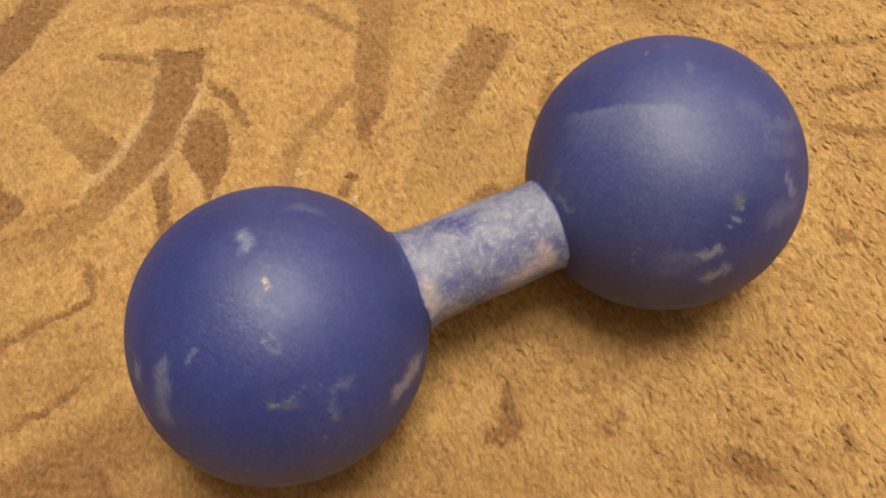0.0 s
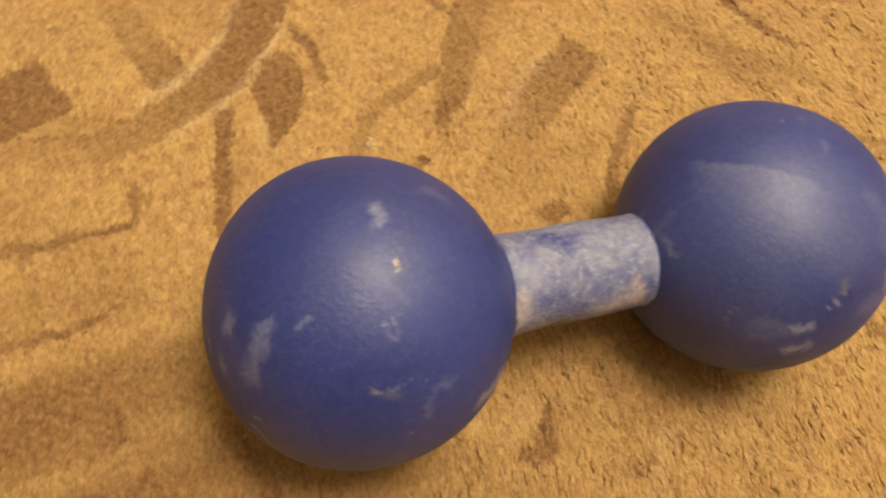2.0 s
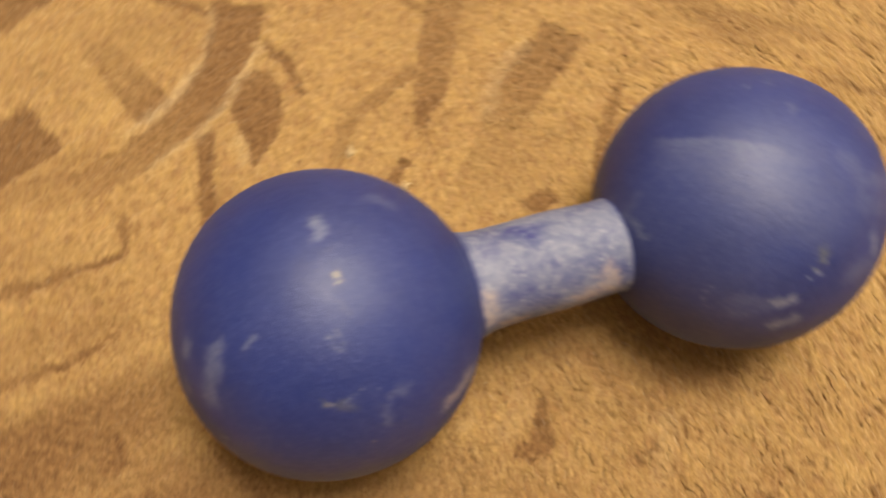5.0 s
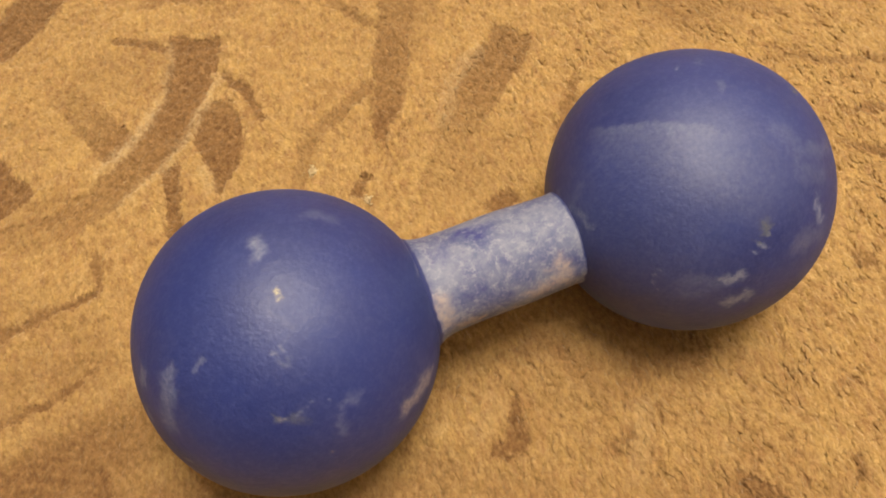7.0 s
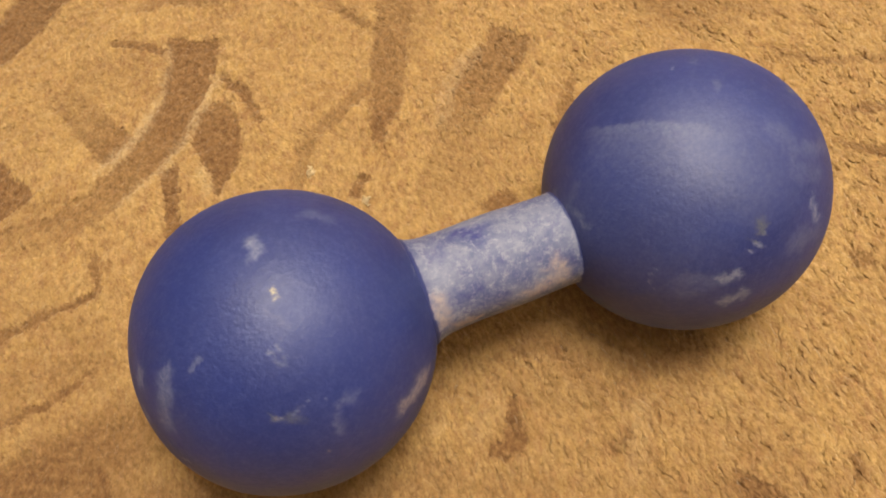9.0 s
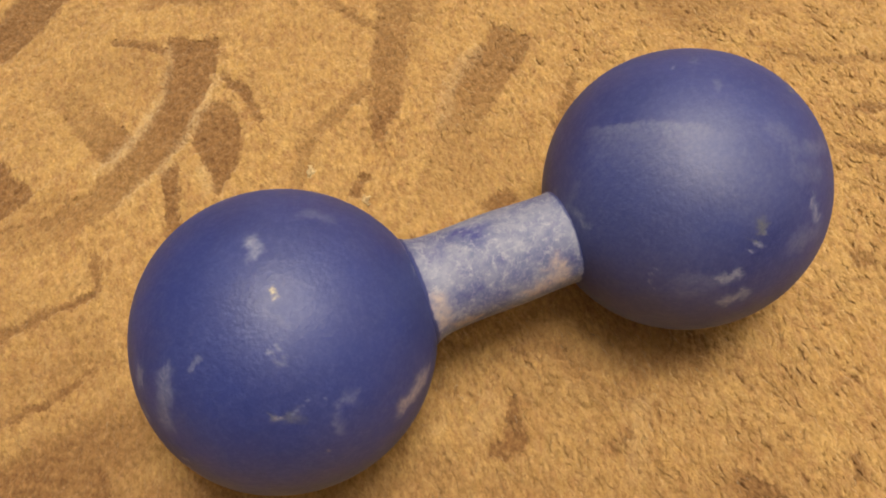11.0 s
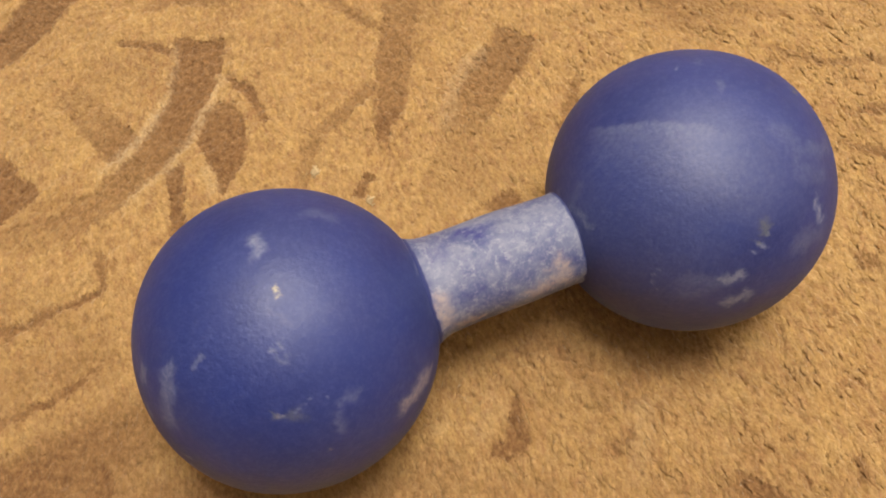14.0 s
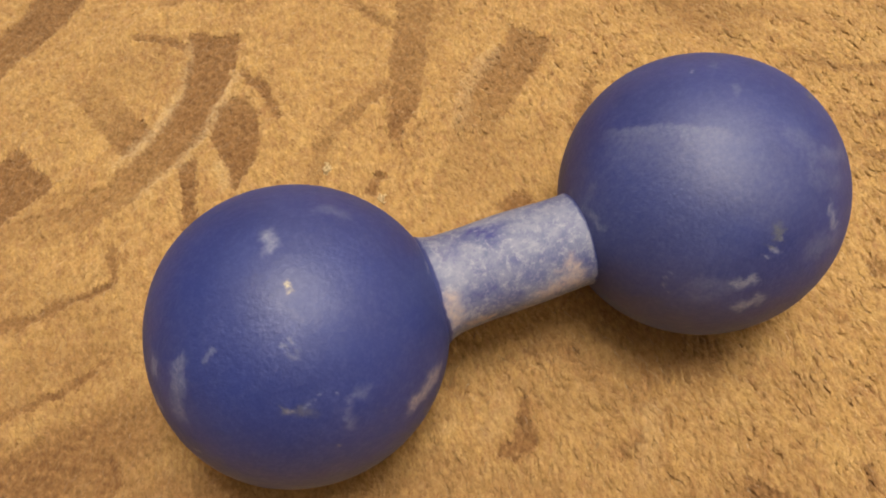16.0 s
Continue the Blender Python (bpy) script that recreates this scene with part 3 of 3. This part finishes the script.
NEAR, FAR, GRIP = "near", "far", "grip"
KINDS = ("chalk", "bare", "fleck", "moss", "blue")


def head_points(x):
    rings, segs = 220, 360
    th = np.linspace(0, math.pi, rings)[:, None]
    ph = np.linspace(0, 2 * math.pi, segs, endpoint=False)[None, :]
    d = np.stack([np.sin(th) * np.cos(ph), np.sin(th) * np.sin(ph), np.cos(th) * np.ones_like(ph)], axis=-1)
    # a casting is never quite round
    uneven = 0.0003 * np.sin(3 * ph + 2 * th) * np.sin(th) + 0.0002 * np.sin(5 * th + ph) * np.sin(th)
    outer = np.clip(d[..., 0] * np.sign(x) - 0.45, 0, 1) ** 2
    return d * (BALL + uneven - 0.005 * outer)[..., None] + np.array((x, 0, LIFT))


def grip_points():
    half = 0.0392
    x = np.concatenate([np.linspace(-half, -0.034, 14), np.linspace(-0.033, 0.033, 150), np.linspace(0.034, half, 14)])[:, None]
    ph = np.linspace(0, -2 * math.pi, 200, endpoint=False)[None, :]
    r = 0.0239 - 0.013 * x + 0.0006 * np.clip((np.abs(x) - 0.0345) / (half - 0.0345), 0, 1) ** 2 + 0.0022 * np.clip((-x - 0.028) / 0.011, 0, 1) ** 2 + 0.00025 * np.sin(x * 130 + 2 * ph) + 0.0002 * np.sin(3 * ph - x * 60)
    return np.stack([x + 0 * ph, r * np.cos(ph) - 0.0004, LIFT - 0.0012 + r * np.sin(ph)], axis=-1)


shapes = {NEAR: head_points(-HALF), FAR: head_points(HALF), GRIP: grip_points()}
wear = {(part, kind): np.zeros(co.shape[:2]) for part, co in shapes.items() for kind in KINDS}


def warp(co):
    """Shifts points about by a few tenths of a millimetre to a millimetre, so that marks have ragged outlines."""
    out = co.copy()
    for size, freq in ((0.0011, 330.0), (0.0008, 820.0), (0.0005, 1700.0)):
        x, y, z = out[..., 0] * freq, out[..., 1] * freq, out[..., 2] * freq
        out = out + size * np.stack([np.sin(y + 1.7 * np.sin(z)), np.sin(z + 1.3 * np.sin(x)), np.sin(x + 1.9 * np.sin(y))], axis=-1)
    return out


warped = {part: warp(co) for part, co in shapes.items()}


def mark(part, kind, a, b, radius, strength):
    """Wear along a short line from a to b on the surface, fading outwards."""
    a, b, co = np.array(a), np.array(b), warped[part]
    ab = b - a
    t = np.clip(((co - a) @ ab) / max(ab @ ab, 1e-12), 0, 1)
    away = np.linalg.norm(co - a - t[..., None] * ab, axis=-1)
    layer = wear[part, kind]
    np.maximum(layer, strength * smooth(1.9 * radius, 0.1 * radius, away), out=layer)


def paler(part, a, b, towards, depth, strength):
    """A pale area with a clear upper edge from a to b, fading out in the direction of a third point."""
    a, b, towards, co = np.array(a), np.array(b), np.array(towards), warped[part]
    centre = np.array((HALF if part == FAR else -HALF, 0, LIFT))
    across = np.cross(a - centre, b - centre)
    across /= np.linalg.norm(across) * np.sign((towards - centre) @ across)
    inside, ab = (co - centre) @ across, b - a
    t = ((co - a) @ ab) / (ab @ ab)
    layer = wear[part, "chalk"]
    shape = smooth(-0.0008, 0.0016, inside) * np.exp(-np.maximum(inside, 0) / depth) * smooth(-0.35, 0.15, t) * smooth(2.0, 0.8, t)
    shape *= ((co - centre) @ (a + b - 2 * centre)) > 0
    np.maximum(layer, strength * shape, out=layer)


mark(NEAR, "chalk", (-0.0996, 0.0170, 0.1320), (-0.0995, 0.0109, 0.1332), 0.0027, 0.60)
mark(NEAR, "fleck", (-0.0976, -0.0074, 0.1335), (-0.0979, -0.0100, 0.1332), 0.0012, 0.90)
mark(NEAR, "chalk", (-0.1362, -0.0195, 0.1232), (-0.1322, -0.0196, 0.1252), 0.0014, 0.45)
mark(NEAR, "bare", (-0.0637, -0.0542, 0.0823), (-0.0516, -0.0442, 0.0781), 0.0040, 0.80)
mark(NEAR, "bare", (-0.1580, -0.0434, 0.0743), (-0.1510, -0.0519, 0.0642), 0.0014, 0.50)
mark(NEAR, "chalk", (-0.0757, 0.0269, 0.1223), (-0.0673, 0.0231, 0.1191), 0.0035, 0.20)
mark(NEAR, "chalk", (-0.0766, 0.0272, 0.1226), (-0.0763, 0.0262, 0.1229), 0.0008, 0.60)
mark(NEAR, "chalk", (-0.0395, 0.0212, 0.0829), (-0.0398, -0.0046, 0.0916), 0.0016, 0.40)
mark(NEAR, "chalk", (-0.1627, -0.0082, 0.1014), (-0.1602, -0.0066, 0.1054), 0.0027, 0.55)
mark(NEAR, "chalk", (-0.1716, 0.0023, 0.0821), (-0.1712, -0.0089, 0.0819), 0.0019, 0.70)
mark(NEAR, "chalk", (-0.1488, -0.0160, 0.1156), (-0.1459, -0.0152, 0.1181), 0.0024, 0.50)
mark(NEAR, "chalk", (-0.1505, -0.0201, 0.1125), (-0.1566, -0.0291, 0.1000), 0.0038, 0.40)
mark(NEAR, "chalk", (-0.1665, -0.0179, 0.0901), (-0.1659, -0.0216, 0.0888), 0.0019, 0.45)
mark(NEAR, "chalk", (-0.1568, -0.0416, 0.0837), (-0.1561, -0.0425, 0.0837), 0.0011, 0.70)
# broad faint pale area on the far ball's top
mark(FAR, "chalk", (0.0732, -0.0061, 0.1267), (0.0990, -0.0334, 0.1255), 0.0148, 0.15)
mark(FAR, "chalk", (0.0679, -0.0554, 0.0872), (0.0813, -0.0583, 0.0957), 0.0043, 0.21)
mark(FAR, "chalk", (0.0380, 0.0152, 0.0817), (0.0375, -0.0068, 0.0849), 0.0020, 0.21)
mark(NEAR, "fleck", (-0.113, -0.047, 0.1152), (-0.1109, -0.0484, 0.1143), 0.0012, 0.30)
mark(NEAR, "moss", (-0.115, -0.0472, 0.1147), (-0.1124, -0.049, 0.1135), 0.0012, 0.70)
mark(NEAR, "chalk", (-0.1115, -0.0472, 0.1153), (-0.111, -0.048, 0.1147), 0.0007, 0.70)
mark(NEAR, "moss", (-0.108, -0.0494, 0.1136), (-0.1038, -0.0523, 0.1107), 0.0020, 0.50)
mark(NEAR, "chalk", (-0.1047, -0.0496, 0.1136), (-0.1012, -0.0495, 0.1137), 0.0010, 0.40)
mark(NEAR, "chalk", (-0.0943, -0.0491, 0.1131), (-0.0927, -0.049, 0.1129), 0.0008, 0.60)
mark(NEAR, "chalk", (-0.0878, -0.0518, 0.1084), (-0.0816, -0.0504, 0.1073), 0.0022, 0.28)
mark(NEAR, "chalk", (-0.0918, -0.0553, 0.1053), (-0.0916, -0.059, 0.0998), 0.0020, 0.25)
mark(NEAR, "fleck", (-0.1007, -0.0637, 0.0931), (-0.1003, -0.0641, 0.0921), 0.0009, 0.30)
mark(NEAR, "chalk", (-0.0969, -0.0584, 0.1021), (-0.0965, -0.0589, 0.1013), 0.0008, 0.60)
mark(NEAR, "chalk", (-0.1051, -0.027, 0.1288), (-0.1057, -0.0306, 0.1272), 0.0010, 0.55)
mark(NEAR, "chalk", (-0.1009, -0.0281, 0.1282), (-0.1013, -0.0313, 0.1267), 0.0010, 0.45)
mark(NEAR, "chalk", (-0.1047, -0.033, 0.1259), (-0.1026, -0.0333, 0.1257), 0.0012, 0.30)
mark(NEAR, "chalk", (-0.101, -0.015, 0.1325), (-0.0973, -0.023, 0.13), 0.0015, 0.12)
mark(FAR, "moss", (0.1004, -0.0457, 0.1171), (0.1023, -0.0492, 0.114), 0.0020, 0.90)
mark(FAR, "moss", (0.1034, -0.0504, 0.1128), (0.1039, -0.0518, 0.1112), 0.0010, 0.80)
mark(FAR, "chalk", (0.1038, -0.0511, 0.1121), (0.1048, -0.0517, 0.1114), 0.0008, 0.70)
mark(FAR, "chalk", (0.0945, -0.0526, 0.1093), (0.0952, -0.0543, 0.1075), 0.0010, 0.80)
mark(FAR, "chalk", (0.0976, -0.0524, 0.1102), (0.0994, -0.0545, 0.1078), 0.0010, 0.70)
mark(FAR, "chalk", (0.0952, -0.0545, 0.1073), (0.0983, -0.0552, 0.1068), 0.0009, 0.70)
mark(FAR, "moss", (0.0957, -0.0516, 0.1108), (0.0987, -0.0522, 0.1106), 0.0010, 0.70)
mark(FAR, "chalk", (0.1212, -0.0152, 0.1304), (0.1267, -0.0249, 0.1256), 0.0050, 0.18)
mark(FAR, "chalk", (0.1277, -0.0176, 0.1277), (0.1249, -0.0316, 0.1231), 0.0016, 0.21)
mark(FAR, "chalk", (0.1239, -0.0337, 0.1223), (0.1381, -0.0347, 0.1145), 0.0045, 0.17)
mark(FAR, "chalk", (0.1299, -0.0253, 0.1241), (0.1501, -0.0235, 0.1114), 0.0030, 0.21)
mark(FAR, "chalk", (0.1302, -0.0447, 0.1113), (0.1332, -0.0503, 0.1032), 0.0016, 0.60)
mark(FAR, "chalk", (0.1175, -0.0569, 0.1027), (0.1334, -0.0545, 0.0969), 0.0045, 0.21)
mark(FAR, "chalk", (0.0673, -0.0518, 0.0937), (0.0779, -0.0562, 0.0967), 0.0050, 0.24)
mark(FAR, "chalk", (0.0824, -0.0578, 0.0973), (0.089, -0.0593, 0.0983), 0.0024, 0.90)
mark(FAR, "chalk", (0.0846, -0.0646, 0.083), (0.0919, -0.0657, 0.0852), 0.0032, 0.80)
mark(FAR, "chalk", (0.0725, -0.056, 0.0918), (0.0801, -0.0587, 0.0939), 0.0030, 0.21)
mark(FAR, "chalk", (0.0571, -0.0421, 0.0946), (0.0576, -0.0488, 0.0831), 0.0006, 0.55)
mark(FAR, "chalk", (0.0637, -0.0379, 0.1071), (0.0692, -0.0442, 0.1058), 0.0006, 0.50)
mark(FAR, "chalk", (0.0388, 0.0007, 0.0896), (0.0413, -0.0105, 0.0935), 0.0022, 0.50)
mark(FAR, "chalk", (0.0433, 0.0064, 0.0984), (0.0403, 0.0046, 0.0928), 0.0030, 0.21)
mark(FAR, "moss", (0.1458, 0.0075, 0.1199), (0.1477, 0.0042, 0.1187), 0.0014, 0.90)
mark(FAR, "chalk", (0.1088, 0.0139, 0.1326), (0.1084, 0.0103, 0.1333), 0.0016, 0.21)
mark(FAR, "fleck", (0.1136, -0.0008, 0.1335), (0.1142, -0.0016, 0.1334), 0.0006, 0.80)
mark(FAR, "chalk", (0.0929, -0.0334, 0.1247), (0.0933, -0.0337, 0.1246), 0.0006, 0.90)
mark(FAR, "chalk", (0.1005, 0.0316, 0.1265), (0.0996, 0.03, 0.1273), 0.0007, 0.80)
mark(FAR, "chalk", (0.112, 0.0347, 0.1245), (0.111, 0.0314, 0.1264), 0.0018, 0.24)
mark(FAR, "chalk", (0.0644, 0.0011, 0.1219), (0.0681, -0.0064, 0.1239), 0.0020, 0.18)
mark(FAR, "chalk", (0.0718, -0.0035, 0.1262), (0.074, -0.0065, 0.1271), 0.0012, 0.24)
mark(FAR, "chalk", (0.0769, -0.0215, 0.1251), (0.0781, -0.0245, 0.1244), 0.0012, 0.18)
mark(GRIP, "blue", (-0.0146, 0.0118, 0.0835), (-0.0049, 0.0087, 0.0851), 0.0040, 1.20)
mark(GRIP, "blue", (-0.0067, 0.0045, 0.0864), (0.0001, 0.0099, 0.0845), 0.0030, 0.70)
mark(GRIP, "blue", (-0.0216, -0.0152, 0.081), (-0.0126, -0.017, 0.0791), 0.0036, 0.90)
mark(GRIP, "blue", (-0.0138, -0.0199, 0.0749), (-0.0021, -0.0215, 0.0712), 0.0034, 0.90)
mark(GRIP, "blue", (0.0022, -0.0156, 0.0805), (0.0102, -0.0178, 0.0781), 0.0030, 0.60)
mark(GRIP, "blue", (-0.0227, 0.0081, 0.0853), (-0.0254, 0.0039, 0.0865), 0.0028, 0.60)
mark(GRIP, "blue", (0.0318, -0.0168, 0.0793), (0.0341, -0.0213, 0.0717), 0.0030, 0.70)
mark(GRIP, "blue", (0.0129, -0.011, 0.0839), (0.0191, -0.0121, 0.0833), 0.0024, 0.50)
mark(GRIP, "blue", (-0.0263, -0.0162, 0.08), (-0.024, -0.0184, 0.0773), 0.0026, 0.70)
mark(GRIP, "chalk", (-0.0227, 0.0027, 0.0866), (-0.014, -0.0023, 0.0867), 0.0045, 0.80)
mark(GRIP, "chalk", (-0.0337, -0.0033, 0.0866), (-0.026, -0.0052, 0.0862), 0.0040, 0.60)
mark(GRIP, "chalk", (0.0096, 0.0064, 0.0859), (0.0191, 0.0075, 0.0855), 0.0050, 0.90)
mark(GRIP, "chalk", (0.0067, -0.0048, 0.0863), (0.0183, -0.0038, 0.0865), 0.0050, 0.80)
mark(GRIP, "chalk", (0.0317, 0.0056, 0.0861), (0.0329, -0.006, 0.086), 0.0060, 0.55)
mark(GRIP, "chalk", (-0.0325, 0.014, 0.0819), (-0.0364, -0.0022, 0.0867), 0.0022, 0.80)
mark(GRIP, "chalk", (-0.0364, -0.0022, 0.0867), (-0.0367, -0.013, 0.0827), 0.0018, 0.70)
mark(GRIP, "chalk", (0.0376, -0.0107, 0.0841), (0.0365, -0.0165, 0.0797), 0.0022, 0.80)
mark(GRIP, "bare", (-0.0345, -0.0154, 0.0808), (-0.034, -0.0212, 0.0719), 0.0040, 1.00)
mark(GRIP, "bare", (-0.0322, -0.0221, 0.0691), (-0.018, -0.0226, 0.0643), 0.0026, 0.90)
mark(GRIP, "bare", (0.009, -0.0219, 0.0697), (0.0226, -0.0218, 0.0701), 0.0034, 1.10)
mark(GRIP, "bare", (0.0257, -0.0182, 0.0776), (0.0261, -0.0214, 0.0714), 0.0040, 1.10)
mark(GRIP, "bare", (-0.0043, -0.0224, 0.0615), (0.0101, -0.0218, 0.0571), 0.0020, 0.70)
mark(GRIP, "bare", (0.0191, -0.0179, 0.0779), (0.0214, -0.0178, 0.0781), 0.0020, 0.60)
# two wide faint pale areas, then the one with the clear upper edge
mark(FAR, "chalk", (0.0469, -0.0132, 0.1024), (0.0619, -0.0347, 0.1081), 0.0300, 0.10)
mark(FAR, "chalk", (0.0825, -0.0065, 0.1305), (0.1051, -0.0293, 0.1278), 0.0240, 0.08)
paler(FAR, (0.0621, 0.0241, 0.1148), (0.0857, 0.0026, 0.1317), (0.0696, -0.0032, 0.1251), 0.018, 0.36)
wear[GRIP, "moss"] = smooth(0.0368, 0.0378, np.abs(shapes[GRIP][..., 0] + 0.3 * (warped[GRIP] - shapes[GRIP])[..., 1]))

for part, name, mat, label in ((NEAR, "ball", ENAMEL, "blue enamelled ball with chalky scuffs"), (FAR, "ball", ENAMEL, "blue enamelled ball with a pale area on top"), (GRIP, "handle", GRIP_PAINT, "handle with paint worn pale")):
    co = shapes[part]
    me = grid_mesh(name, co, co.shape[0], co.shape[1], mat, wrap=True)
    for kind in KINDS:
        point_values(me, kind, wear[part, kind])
    ob = new(name, me)
    ob.parent = dumbbell
    tagged(ob, label)


# ---- lint on the carpet ----
def lint(name, x, y, size, mat, label, category, seed):
    """A small tangle of curled fibres."""
    r, bm = random.Random(seed), bmesh.new()
    for strand in range(34):
        p = Vector((r.uniform(-0.6, 0.6), r.gauss(0, 0.5), r.uniform(0.1, 0.6))) * size * 0.6
        step = Vector((r.uniform(-1, 1), r.uniform(-1, 1), r.uniform(-0.3, 0.5))).normalized() * size * 0.12
        ring = None
        for k in range(6):
            side = step.cross(Vector((0, 0, 1))).normalized() * size * 0.11 * (1 - k / 9)
            up = side.cross(step).normalized() * side.length
            now = [bm.verts.new(p + side * math.cos(a) + up * math.sin(a)) for a in (0.0, 2.09, 4.19)]
            if ring:
                for i in range(3):
                    bm.faces.new((ring[i], ring[(i + 1) % 3], now[(i + 1) % 3], now[i]))
            ring = now
            p = p + step
            step = (step + Vector((r.uniform(-1, 1), r.uniform(-1, 1), r.uniform(-0.7, 0.4))) * size * 0.12).normalized() * size * 0.12
            p.z = max(p.z, 0.0)
    me = bpy.data.meshes.new(name)
    bm.to_mesh(me)
    bm.free()
    me.materials.append(mat)
    me.shade_smooth()
    ob = new(name, me)
    ob.location = (x, y, float(Z[np.searchsorted(ys, y), np.searchsorted(xs, x)]))
    return tagged(ob, label, category)


def fibre_material(name, colour):
    m, n, l, bsdf = material(name)
    l.new(mix(n, l, noise_node(n, l, 900, 3), colour, tuple(c * 0.7 for c in colour)), bsdf.inputs["Base Color"])
    bsdf.inputs["Roughness"].default_value = 0.9
    return m


WHITE_FIBRE, DARK_FIBRE = fibre_material("white_fibre", (0.88, 0.69, 0.39)), fibre_material("dark_fibre", (0.05, 0.03, 0.02))
lint("lint_tuft", -0.1002, 0.2561, 0.0046, WHITE_FIBRE, "pale cream tuft of lint caught in the carpet pile", "lint", 3)
lint("lint_tuft", -0.0641, 0.2370, 0.0042, WHITE_FIBRE, "pale cream tuft of lint caught in the carpet pile", "lint", 4)
lint("dark_crumb", -0.0077, 0.2975, 0.0013, DARK_FIBRE, "tiny dark brown crumb lying on the tan carpet", "lint", 5)
